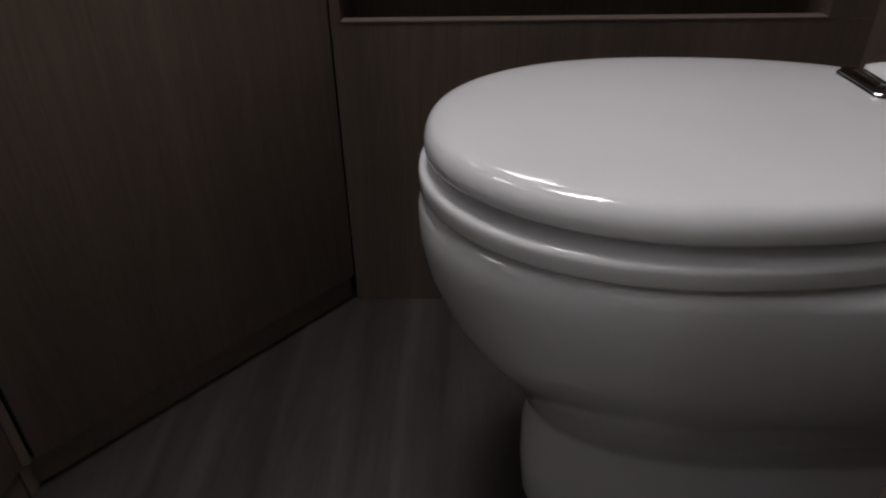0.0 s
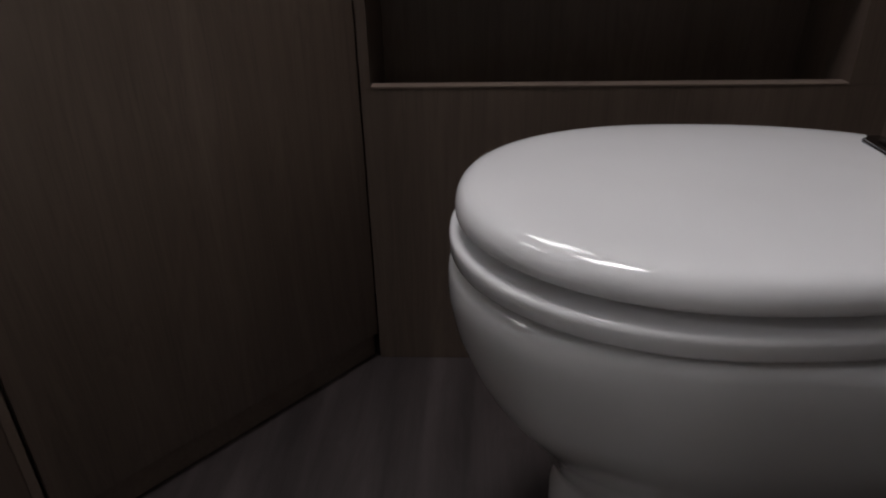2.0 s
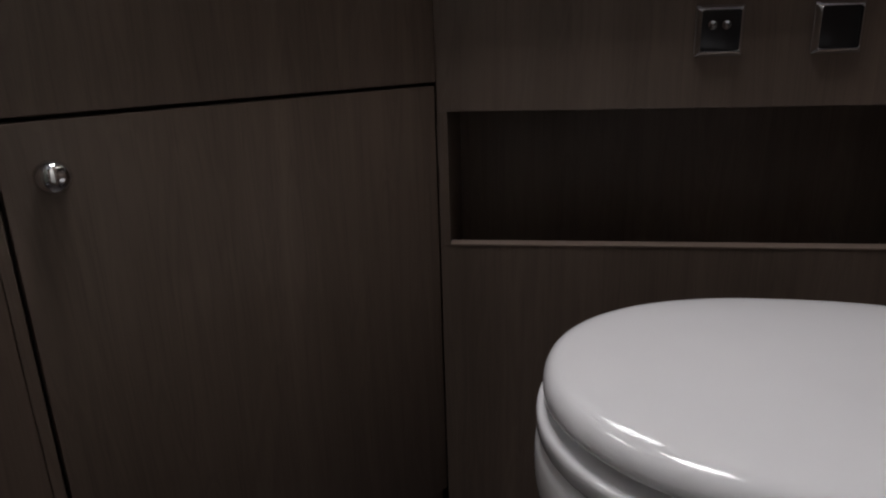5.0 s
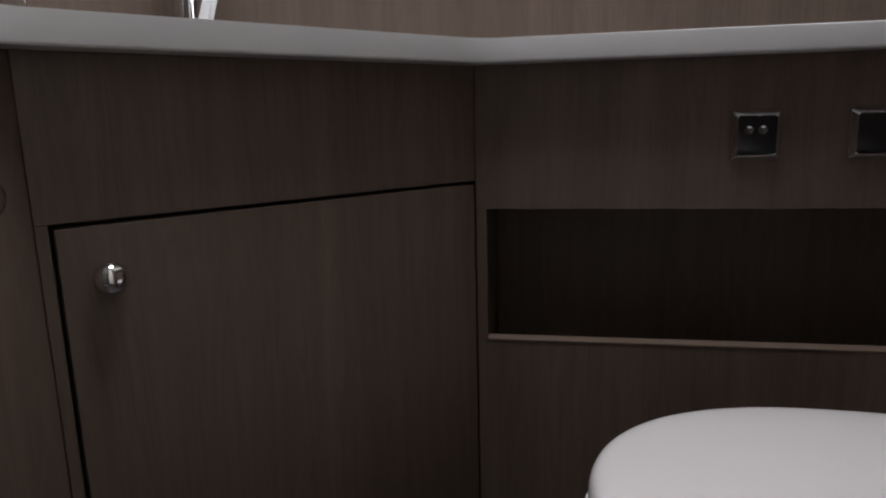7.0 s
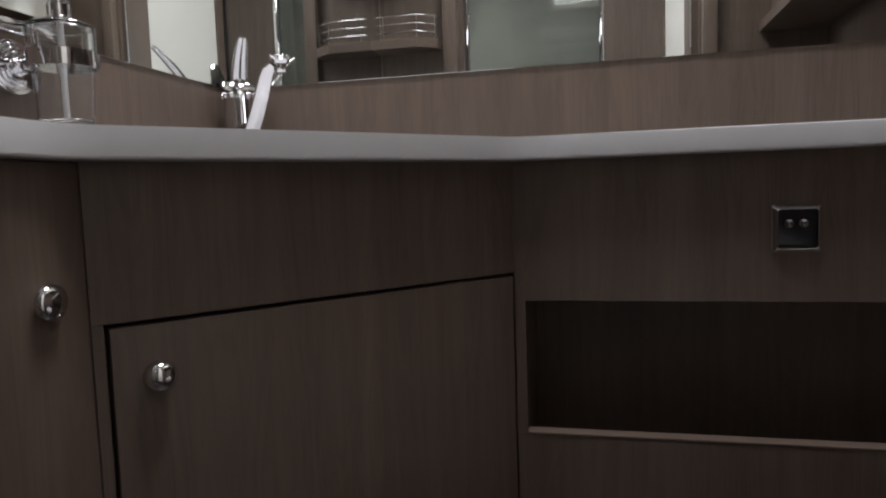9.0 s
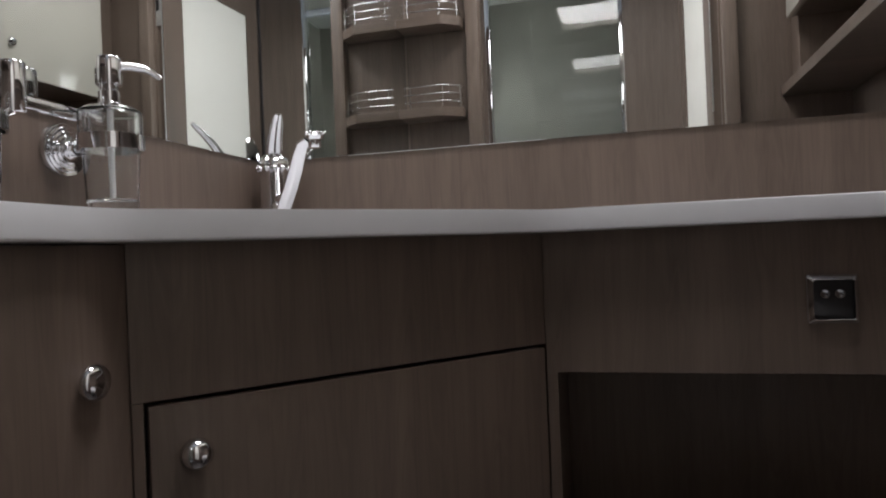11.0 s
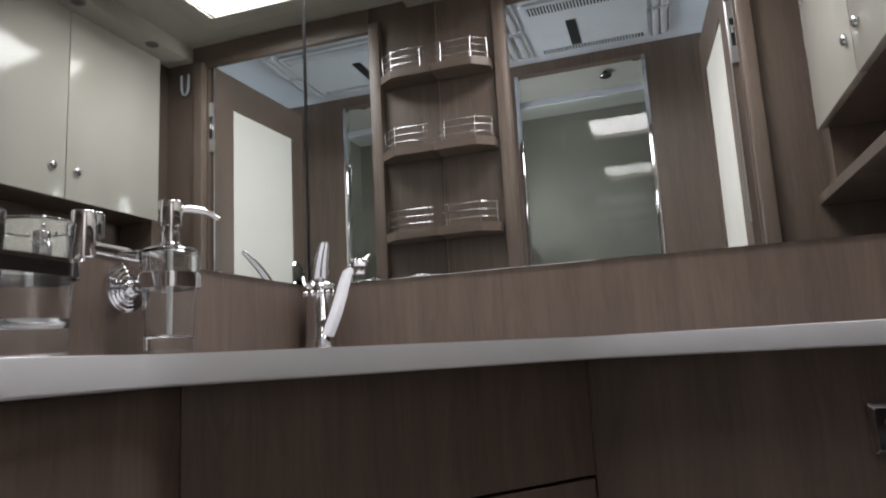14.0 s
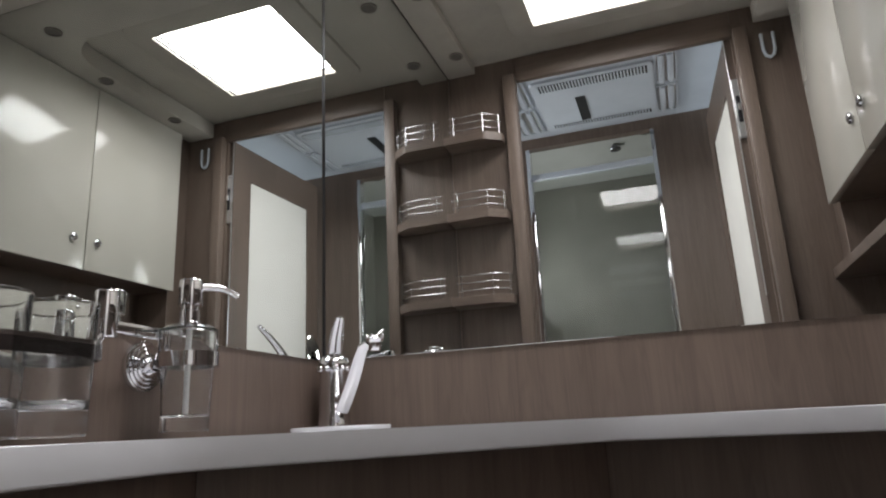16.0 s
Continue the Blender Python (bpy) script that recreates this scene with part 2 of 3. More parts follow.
# ---- the large structure ----
XL, YB, YD, XR = -0.521, 0.196, -0.685, 0.70      # left mirror, back mirror, doorway wall, right wall
TOP = 2.03
structure("floor", box((-1.6, 1.65), (-2.1, 0.25), (-0.05, 0.0), 0), FLOOR, "grey-brown wood-effect vinyl floor, matt and slightly worn", "floor")
structure("wall_west", box((XL - 0.04, XL - 0.004), (YD - 0.03, YB + 0.04), (0, TOP), 0), WOOD, "grey-brown wood laminate wall behind the side mirror", "wall")
structure("wall_north", box((XL - 0.004, XR), (YB + 0.004, YB + 0.04), (0, TOP), 0), WOOD, "grey-brown wood laminate wall and backsplash below the mirror", "wall")
structure("wall_east", box((XR, XR + 0.04), (YD - 0.035, YB + 0.04), (0, TOP), 0), WOOD, "grey-brown wood laminate wall behind the toilet", "wall")
structure("wall_south", boxes(((XL - 0.004, -0.30), (YD - 0.015, YD), (0, TOP)), ((0.381, XR), (YD - 0.015, YD), (0, TOP)), ((-0.30, 0.381), (YD - 0.015, YD), (1.96, TOP))),
          WOOD, "grey-brown wood laminate wall with an open doorway", "wall")
sx, sy = SKY_X, SKY_Y
structure("ceiling", boxes(((XL, sx[0]), (YD, YB), (TOP, TOP + 0.04)), ((sx[1], XR), (YD, YB), (TOP, TOP + 0.04)),
                           ((sx[0], sx[1]), (YD, sy[0]), (TOP, TOP + 0.04)), ((sx[0], sx[1]), (sy[1], YB), (TOP, TOP + 0.04))), LINER, "beige padded bathroom ceiling with a rooflight opening", "ceiling")
border = fillet([(0.45, YD), (XR, YD), (XR, YB), (-0.425, YB), (-0.425, 0.02), (0.45, 0.02)], [0, 0, 0, 0, 0, 0.14], 14)
bm = prism(border, 1.972, TOP + 0.002, 0.004)
structure("ceiling_border", bm, LINER, "lowered beige ceiling border with a rounded inner corner", "ceiling trim", 40)

# corridor and shower beyond the doorway
structure("corridor_wall_north", box((-1.59, XL - 0.041), (YD - 0.015, YD), (0, TOP), 0), WOOD, "plain grey-brown laminate corridor wall", "wall")
# Unseen closing wall; its opening is made up for the corridor lamp.
structure("corridor_wall_west", boxes(((-1.59, -1.55), (-1.305, YD - 0.015), (0, 1.30)), ((-1.59, -1.55), (-1.305, YD - 0.015), (1.70, 2.0)), ((-1.59, -1.55), (-0.74, YD - 0.015), (1.30, 1.70)), ((-1.59, -1.55), (-1.305, -1.26), (1.30, 1.70))), WOOD, "unseen plain corridor end wall with an opening for the fill lamp", "wall")
structure("corridor_wall_south", boxes(((-1.59, -0.389), (-1.345, -1.305), (0, TOP)), ((0.135, 1.599), (-1.345, -1.305), (0, TOP)), ((-0.389, 0.135), (-1.345, -1.305), (1.955, TOP))), WOOD, "grey-brown laminate wall round the shower opening", "wall")
structure("corridor_ceiling", box((-1.59, 1.64), (-1.345, YD - 0.016), (2.0, 2.04), 0), WHITE, "smooth cool white corridor ceiling", "ceiling")
# Unseen walls added round the lamp beyond the door; the opening is made up.
structure("closing_wall_east", boxes(((1.60, 1.64), (-1.345, -0.72), (0, 1.20)), ((1.60, 1.64), (-1.345, -0.72), (1.70, 2.0)), ((1.60, 1.64), (-0.74, -0.72), (1.20, 1.70)), ((1.60, 1.64), (-1.345, -1.26), (1.20, 1.70))), WOOD, "unseen plain end wall with an opening for the fill lamp", "wall")
structure("closing_wall_north", box((0.741, 1.60), (-0.72, -0.685), (0, 2.0), 0), WOOD, "unseen plain laminate wall closing the space beyond the door", "wall")
# The opening in the west wall is made up for the added lamp.
structure("shower_walls", boxes(((-0.62, -0.58), (-2.1, -1.346), (0, 1.32)), ((-0.62, -0.58), (-2.1, -1.346), (1.58, TOP)), ((-0.62, -0.58), (-2.1, -1.85), (1.32, 1.58)), ((-0.62, -0.58), (-1.55, -1.346), (1.32, 1.58)), ((0.40, 0.44), (-2.1, -1.346), (0, TOP)), ((-0.58, 0.40), (-2.1, -2.06), (0, TOP))), SHOWER, "grey-brown moulded shower walls with an unseen opening for the fill lamp", "shower wall")
structure("shower_ceiling", box((-0.58, 0.40), (-2.06, -1.346), (TOP, TOP + 0.03), 0), SHOWER_TOP, "pale smooth shower ceiling", "ceiling")
# Unseen slab added over everything, rooflight included, to shut out the sky.
structure("closing_roof", box((-1.6, 1.65), (-2.1, 0.25), (2.10, 2.14), 0), WHITE, "unseen roof slab added to keep outside light out", "roof")

# door frame
frame_t = thing("door_frame", (0.04, YD, 0), "grey-brown wooden door frame with rounded trim", "door frame", kind="structure")
part("post", box((-0.326, -0.284), (YD - 0.016, YD + 0.03), (0, 1.962), 0.010), WOOD, frame_t, smooth=40)
part("post", box((0.386, 0.424), (YD - 0.002, YD + 0.03), (0, 1.955), 0.006), WOOD, frame_t, smooth=40)
part("header", box((-0.283, 0.385), (YD - 0.012, YD + 0.010), (1.94, TOP - 0.005), 0.003), WOOD_H, frame_t, smooth=40)
part("seal_strip", box((0.3585, 0.3612), (-0.6945, -0.6905), (1.15, 1.938), 0.0005), SATIN, frame_t, "thin bright metal seal strip")
plate = part("strike_plate", box((0.3615, 0.3845), (-0.6945, -0.6910), (1.615, 1.805), 0.001), SATIN, frame_t, "satin metal strike plate")
part("latch_slot", box((0.3675, 0.3795), (-0.6915, -0.6900), (1.665, 1.75), 0.0005), BLACK, plate)
part("latch_keeper", box((0.3695, 0.3775), (-0.6905, -0.6820), (1.70, 1.725), 0.0015), CHROME, plate)

leaf = thing("door_1", (0.365, -1.0, 0), "open brown-framed door with a plain cream panel", "door", kind="structure")
SWING = Matrix.Translation((0.372, -0.70, 0)) @ pose(0, 0, 0, 0, 0, -3.0) @ Matrix.Translation((-0.372, 0.70, 0))
rails = bmesh.new()
for ys, zs in (((-0.806, -0.702), (0.02, 1.945)), ((-1.285, -1.205), (0.02, 1.945)), ((-1.205, -0.806), (1.812, 1.945)), ((-1.205, -0.806), (0.02, 0.2))):
    add_box(rails, (0.362, 0.395), ys, zs, 0, SWING)
part("door_frame_rail", rails, WOOD, leaf)
part("door_panel", box((0.368, 0.389), (-1.206, -0.805), (0.199, 1.813), 0, SWING), PANEL, leaf, "plain cream inset panel")

# mirrors
side = structure("mirror_west", box((XL - 0.004, XL), (YD + 0.006, YB - 0.003), (0.969, 1.999), 0.0008), MIRROR, "frameless side mirror covering the wall above the backsplash", "mirror")
back = structure("mirror_north", box((XL + 0.002, XR - 0.003), (YB, YB + 0.004), (0.969, 1.999), 0.0008), MIRROR, "wide frameless mirror above the wood backsplash", "mirror")

structure("mirror_edge", box((XL - 0.0035, XL + 0.0025), (YD + 0.0006, YD + 0.0056), (0.969, 1.998), 0.001), EDGE, "slim brown edge strip of the side mirror", "trim")
structure("mirror_seal", boxes(((XL + 0.0001, XL + 0.0022), (YB - 0.0024, YB - 0.0002), (0.969, 1.999))), BLACK, "thin black seal where the two mirrors meet", "trim")

# rooflight surround
bm = bmesh.new()
outer, inner = rect(sx[0] - 0.075, sy[0] - 0.075, sx[1] + 0.075, sy[1] + 0.075, 0.07), rect(sx[0] + 0.003, sy[0] + 0.003, sx[1] - 0.003, sy[1] - 0.003, 0.006)
ring_a = [(x, y, TOP) for x, y in outer]
mid = rect(sx[0] - 0.05, sy[0] - 0.05, sx[1] + 0.05, sy[1] + 0.05, 0.055)
rooflight = thing("rooflight", (0.025, -0.305, TOP), "square rooflight with a pale moulded surround, full of daylight", "rooflight")
part("surround", loft([ring_a, [(x, y, TOP - 0.008) for x, y in rect(sx[0] - 0.072, sy[0] - 0.072, sx[1] + 0.072, sy[1] + 0.072, 0.068)],
                       [(x, y, TOP - 0.014) for x, y in mid], [(x, y, TOP - 0.015) for x, y in rect(sx[0] - 0.006, sy[0] - 0.006, sx[1] + 0.006, sy[1] + 0.006, 0.012)],
                       [(x, y, TOP - 0.012) for x, y in inner], [(x, y, TOP + 0.045) for x, y in inner]], False, False), LINER, rooflight, "", 50)

# Bar added to draw the thin grey line along one rooflight edge.
part("edge_bar", box((0.213, 0.2205), (sy[0] + 0.008, sy[1] - 0.008), (2.014, 2.021), 0.001), SATIN, rooflight, "slim bar added for the line along one edge")


# ---- vanity cabinets ----
def knob_part(parent, at, out, r=0.0155, k=1.0):
    """A domed chrome push knob at a place, standing out along a way."""
    m = Matrix.Translation(at) @ Vector(out).to_track_quat("Z", "Y").to_matrix().to_4x4()
    return part("knob", lathe([(0, 0.0), (r * 0.62, 0.0), (r * 0.60, 0.003 * k), (r * 0.82, 0.0045 * k), (r * 0.97, 0.0075 * k), (r, 0.011 * k), (r * 0.95, 0.015 * k), (r * 0.82, 0.0186 * k), (r * 0.58, 0.0214 * k), (r * 0.3, 0.0229 * k), (0, 0.0234 * k)], m), CHROME, parent, "round polished chrome push knob", 60)


UNDER = 0.813
DIAG = Matrix.Translation((0, 0, 0)) @ Matrix(((-0.654, 0.756, 0, 0), (-0.756, -0.654, 0, 0), (0, 0, 1, 0), (0, 0, 0, 1)))   # u along the front, n out into the room
basin_unit = thing("basin_cabinet", (-0.2, -0.1, 0), "corner basin cabinet of grey-brown laminate with a closed door", "cabinet")
# Dark sheet behind the fronts, in place of the shade in the gaps.
part("gap_backing", box((0.002, 0.505), (-0.035, -0.02), (0.0465, UNDER), 0, DIAG), SHADOW_GAP, basin_unit)
part("top_panel", box((0.0, 0.509), (-0.018, 0.0), (0.6655, UNDER), 0.001, DIAG), WOOD, basin_unit)
part("stile", box((0.4985, 0.509), (-0.018, 0.0), (0.046, 0.6655), 0.001, DIAG), WOOD, basin_unit)
part("plinth", box((0.0, 0.509), (-0.03, -0.013), (0.0, 0.046), 0.001, DIAG), WOOD_H, basin_unit)
door = part("door", box((0.0025, 0.4945), (-0.018, 0.0008), (0.049, 0.6610), 0.0022, DIAG), WOOD, basin_unit, "", 30)
knob_part(door, (-0.2975, -0.345, 0.613), (0.756, -0.654, 0))

side_unit = thing("side_cabinet", (-0.42, -0.53, 0), "narrow grey-brown laminate cabinet with a closed door", "cabinet")
# Same dark sheet, for the shaded gaps round this door.
part("gap_backing", box((-0.365, -0.352), (-0.678, -0.385), (0.0, UNDER), 0), SHADOW_GAP, side_unit)
part("plinth", box((-0.35, -0.336), (-0.678, -0.392), (0.0, 0.046), 0.001), WOOD_H, side_unit)
door = part("door", box((-0.35, -0.332), (-0.66, -0.3875), (0.049, 0.8118), 0.002), WOOD, side_unit, "", 30)
part("corner_post", box((-0.352, -0.3345), (-0.3905, -0.373), (0.0, UNDER), 0.001), WOOD, side_unit)
part("stile", box((-0.35, -0.333), (-0.68, -0.663), (0.046, UNDER), 0.001), WOOD, side_unit)
knob_part(door, (-0.3315, -0.4345, 0.696), (1.0, 0.0, 0), 0.0160, 0.62)

niche = thing("niche_panel", (0.3, 0.02, 0), "grey-brown laminate panel with a long open niche", "panel")
NX, NZ = (0.014, 0.64), (0.4485, 0.627)
part("lower_panel", box((0.0, XR), (0.0, 0.018), (0.0, NZ[0] - 0.0035), 0.001), WOOD, niche)
part("upper_panel", box((0.0, XR), (0.0, 0.018), (NZ[1], UNDER), 0.001), WOOD, niche)
part("stile", box((0.0, NX[0]), (0.0, 0.018), (NZ[0] - 0.0035, NZ[1]), 0.0006), WOOD, niche)
part("stile", box((NX[1], XR), (0.0, 0.018), (NZ[0] - 0.0035, NZ[1]), 0.0006), WOOD, niche)
# The bright line of light on the lip is put into the wood colour.
part("niche_lip", box((NX[0], NX[1]), (-0.001, 0.02), (NZ[0] - 0.0032, NZ[0] - 0.0010), 0.0005), EDGE, niche, "lighter wood lip, its caught light put into the colour")
part("niche_floor", box((NX[0], NX[1]), (0.0195, 0.16), (NZ[0] - 0.08, NZ[0] - 0.06), 0), WOOD_H, niche)
part("niche_top", box((NX[0], NX[1]), (0.0185, 0.16), (NZ[1], NZ[1] + 0.015), 0), WOOD_H, niche)
part("niche_back", box((NX[0] - 0.01, NX[1] + 0.01), (0.16, 0.17), (NZ[0] - 0.08, NZ[1] + 0.015), 0), WOOD, niche)
part("niche_end", box((NX[0] - 0.011, NX[0] - 0.0005), (0.0185, 0.16), (NZ[0] - 0.08, NZ[1] + 0.015), 0), WOOD, niche)
part("niche_end", box((NX[1] + 0.0005, NX[1] + 0.011), (0.0185, 0.16), (NZ[0] - 0.08, NZ[1] + 0.015), 0), WOOD, niche)

# worktop
def slab(outline):
    """A slab with a broad round upper edge, a short upright face and a small lower round."""
    c = prism(outline, UNDER, 0.842)
    up = [e for e in c.edges if all(v.co.z > 0.84 for v in e.verts)]
    bmesh.ops.bevel(c, geom=up, offset=0.0038, segments=5, affect="EDGES", profile=0.5)
    down = [e for e in c.edges if all(v.co.z < UNDER + 0.0001 for v in e.verts)]
    bmesh.ops.bevel(c, geom=down, offset=0.003, segments=4, affect="EDGES", profile=0.5)
    return c


edge = fillet([(XR - 0.001, -0.037), (0.014, -0.037), (-0.316, -0.418), (-0.312, YD + 0.002), (XL + 0.0005, YD + 0.002), (XL + 0.0005, YB - 0.0005), (XR - 0.001, YB - 0.0005)],
              [0, 0.07, 0.09, 0, 0, 0, 0], 12)
top = tagged(part("worktop", slab(edge), STONE, None, "", 35), "white moulded worktop with a rounded front edge", "worktop")
part("basin_rim", prism(rect(-0.512, 0.03, -0.368, 0.19, 0.05), 0.8422, 0.8495, 0.003), STONE, top, "raised white rim under the tap", 50)


# sockets
def socket(x0, dimples):
    ob = thing("wall_socket", (x0 + 0.0265, 0, 0.722), "square black outlet in a chrome bezel on wood" if dimples else "square black switch in a chrome bezel on wood", "socket", "outlets above the niche")
    x1, z0, z1 = x0 + 0.056, 0.6885, 0.7475
    def loop(inset, y, r):
        return [(x, y, z) for x, z in rect(x0 + inset, z0 + inset, x1 - inset, z1 - inset, r, 4)]
    part("bezel", loft([loop(-0.0006, -0.0005, 0.003), loop(-0.0005, -0.0022, 0.003), loop(0.0002, -0.0032, 0.003), loop(0.0048, -0.0102, 0.003), loop(0.0055, -0.0107, 0.003), loop(0.0061, -0.0102, 0.003), loop(0.0063, -0.003, 0.003)], False, False), CHROME, ob, "polished chrome bezel", 50)
    part("insert", loft([loop(0.0060, -0.0005, 0.003), loop(0.0060, -0.004, 0.003), loop(0.007, -0.005, 0.003)]), BLACK, ob, "matt black insert", 40)
    if dimples:
        for dx in (0.019, 0.035):
            m = Matrix.Translation((x0 + dx, -0.0051, 0.7245)) @ pose(0, 0, 0, 90)
            part("contact", lathe([(0, 0.0002), (0.0032, 0.0002), (0.0045, 0.0014), (0.0055, 0.0014), (0.006, 0.0)], m, 20), DARK_CHROME, ob, "", 50)
    return ob


socket(0.3165, True)
socket(0.4495, False)


# ---- toilet ----
def toilet():
    yc = -0.379
    ob = thing("toilet", (0.38, yc, 0), "white ceramic toilet with its lid closed, side-on to the panel", "toilet")

    def ring(xf, w, z, xb=0.60, lf=0.205, nf=2.12, nb=2.25, stop=9.0, n=96):
        pts, cx = [], xf + lf
        for i in range(n):
            a = 2 * math.pi * i / n
            c, s = math.cos(a), math.sin(a)
            e, l = (nf, lf) if c < 0 else (nb, xb - cx)
            x = cx + l * math.copysign(abs(c) ** (2 / e), c)
            pts.append((min(x, stop), yc + 1.02 * w * math.copysign(abs(s) ** (2 / e), s), z))
        return pts
    bowl = [(0.246, 0.104, 0.0), (0.240, 0.102, 0.012), (0.235, 0.100, 0.03), (0.2325, 0.098, 0.08), (0.233, 0.095, 0.13), (0.236, 0.094, 0.152), (0.2355, 0.095, 0.161), (0.228, 0.101, 0.174), (0.219, 0.106, 0.193), (0.203, 0.117, 0.217),
            (0.183, 0.130, 0.243), (0.163, 0.143, 0.273), (0.148, 0.153, 0.304), (0.135, 0.161, 0.34), (0.130, 0.165, 0.372), (0.131, 0.165, 0.393), (0.1335, 0.163, 0.4005), (0.139, 0.158, 0.404), (0.160, 0.138, 0.4055)]
    part("bowl", loft([ring(xf, w, z if z < 0.35 else z - 0.0015, 0.705, nb=3.4, stop=0.697) for xf, w, z in bowl]), CERAMIC, ob, "", 60)
    seat = [(0.156, 0.140, 0.4055), (0.156, 0.140, 0.4095), (0.138, 0.158, 0.41), (0.1328, 0.1637, 0.4112), (0.1318, 0.1647, 0.4135), (0.1318, 0.1647, 0.4235), (0.1325, 0.164, 0.4265), (0.1345, 0.162, 0.4284), (0.1385, 0.158, 0.4295), (0.168, 0.13, 0.4300)]
    part("seat", loft([ring(xf, w, z - 0.0015, 0.60, stop=0.502) for xf, w, z in seat]), PLASTIC, ob, "", 60)
    lid = [(0.1368 + d, 0.1617 - d, z) for d, z in ((0.020, 0.4285), (0.020, 0.4398), (0.006, 0.4400), (0.0022, 0.4406), (0.0005, 0.4422), (0, 0.4455), (0.0003, 0.450), (0.0015, 0.4545), (0.004, 0.459),
                                                     (0.0075, 0.4622), (0.012, 0.4642), (0.018, 0.4654), (0.03, 0.4667), (0.05, 0.468), (0.09, 0.4695), (0.12, 0.4701))]
    part("lid", loft([ring(xf, w, z, 0.61 - (xf - 0.134) * 0.7, 0.205 - (xf - 0.134) * 0.5, stop=0.53 - (xf - 0.134) * 0.3) for xf, w, z in lid]), PLASTIC, ob, "closed glossy white lid", 60)
    part("rear_deck", box((0.48, 0.68), (yc - 0.135, yc + 0.135), (0.395, 0.434), 0.012), CERAMIC, ob, "", 60)
    for y in (yc + 0.052, yc - 0.052):
        h = part("hinge", prism(fillet([(0.502, y - 0.036), (0.527, y - 0.036), (0.527, y + 0.036), (0.502, y + 0.036)], [0.006] * 4, 4), 0.436, 0.4725, 0.005), DARK_CHROME, ob, "dark chrome hinge block", 50)
        part("hinge_pin", tube([(0.514, y - 0.02, 0.4722), (0.514, y + 0.02, 0.4722)], 0.004, 14), CHROME, h, "", 50)
        part("hinge_cap", box((0.528, 0.60), (y - 0.034, y + 0.046), (0.434, 0.478), 0.014), PLASTIC, h, "white plastic hinge cap", 60)
    return ob


toilet()


# ---- things on the worktop ----
def tap():
    x, y, z = -0.475, 0.150, 0.8497
    ob = thing("basin_tap", (x, y, z), "polished chrome basin tap with a tall lever and curved spout", "tap")
    part("body", lathe([(0, 0), (0.030, 0), (0.030, 0.004), (0.0275, 0.008), (0.0262, 0.03), (0.0257, 0.09), (0.0272, 0.096), (0.028, 0.104), (0.0256, 0.115), (0.018, 0.122), (0.0095, 0.125), (0, 0.126)], Matrix.Translation((x, y, z))), CHROME, ob, "", 40)
    beads = bmesh.new()
    for i in range(12):
        a = 2 * math.pi * i / 12
        bmesh.ops.create_icosphere(beads, subdivisions=2, radius=0.0054, matrix=Matrix.Translation((x + 0.0268 * math.cos(a), y + 0.0268 * math.sin(a), 0.948)))
    part("collar", beads, CHROME, ob, "", 80)
    right = (0.78, 0.63, 0)
    lever = [(-0.4735, 0.147, 0.962), (-0.4700, 0.1425, 0.975), (-0.4650, 0.136, 0.987), (-0.4585, 0.1275, 1.001), (-0.4500, 0.1175, 1.0155), (-0.4410, 0.1070, 1.029), (-0.4385, 0.1042, 1.0325)]
    part("lever", tube(lever, [0.0125, 0.0142, 0.0138, 0.0128, 0.0112, 0.0085, 0.0060], 16, 0.42, right), CHROME, ob, "", 60)
    spout = [(-0.4440, 0.1170, 0.8735), (-0.4345, 0.1130, 0.8895), (-0.4190, 0.1025, 0.9115), (-0.4020, 0.0890, 0.9375), (-0.3890, 0.0770, 0.9580), (-0.3790, 0.0690, 0.9710), (-0.3660, 0.0645, 0.9765)]
    part("spout", tube(spout, [0.0118, 0.0126, 0.0126, 0.0123, 0.0114, 0.0105, 0.009], 24, 0.4, right), CHROME, ob, "", 60)
    part("spout_root", tube([(x + 0.008, y - 0.012, 0.893), (-0.4365, 0.1160, 0.894)], 0.0078, 14), CHROME, ob, "", 60)
    nz = Matrix.Translation((-0.3535, 0.0600, 0.9635))
    noz = part("nozzle", lathe([(0, 0), (0.0085, 0), (0.0105, 0.003), (0.0105, 0.013), (0.0135, 0.016), (0.0145, 0.019), (0.0125, 0.023), (0.009, 0.024), (0, 0.024)], nz), CHROME, ob, "", 40)
    rim = bmesh.new()
    for i in range(8):
        a = 2 * math.pi * i / 8
        bmesh.ops.create_icosphere(rim, subdivisions=2, radius=0.0036, matrix=nz @ Matrix.Translation((0.0125 * math.cos(a), 0.0125 * math.sin(a), 0.0225)))
    part("nozzle_beading", rim, CHROME, noz, "", 80)
    return ob


tap()


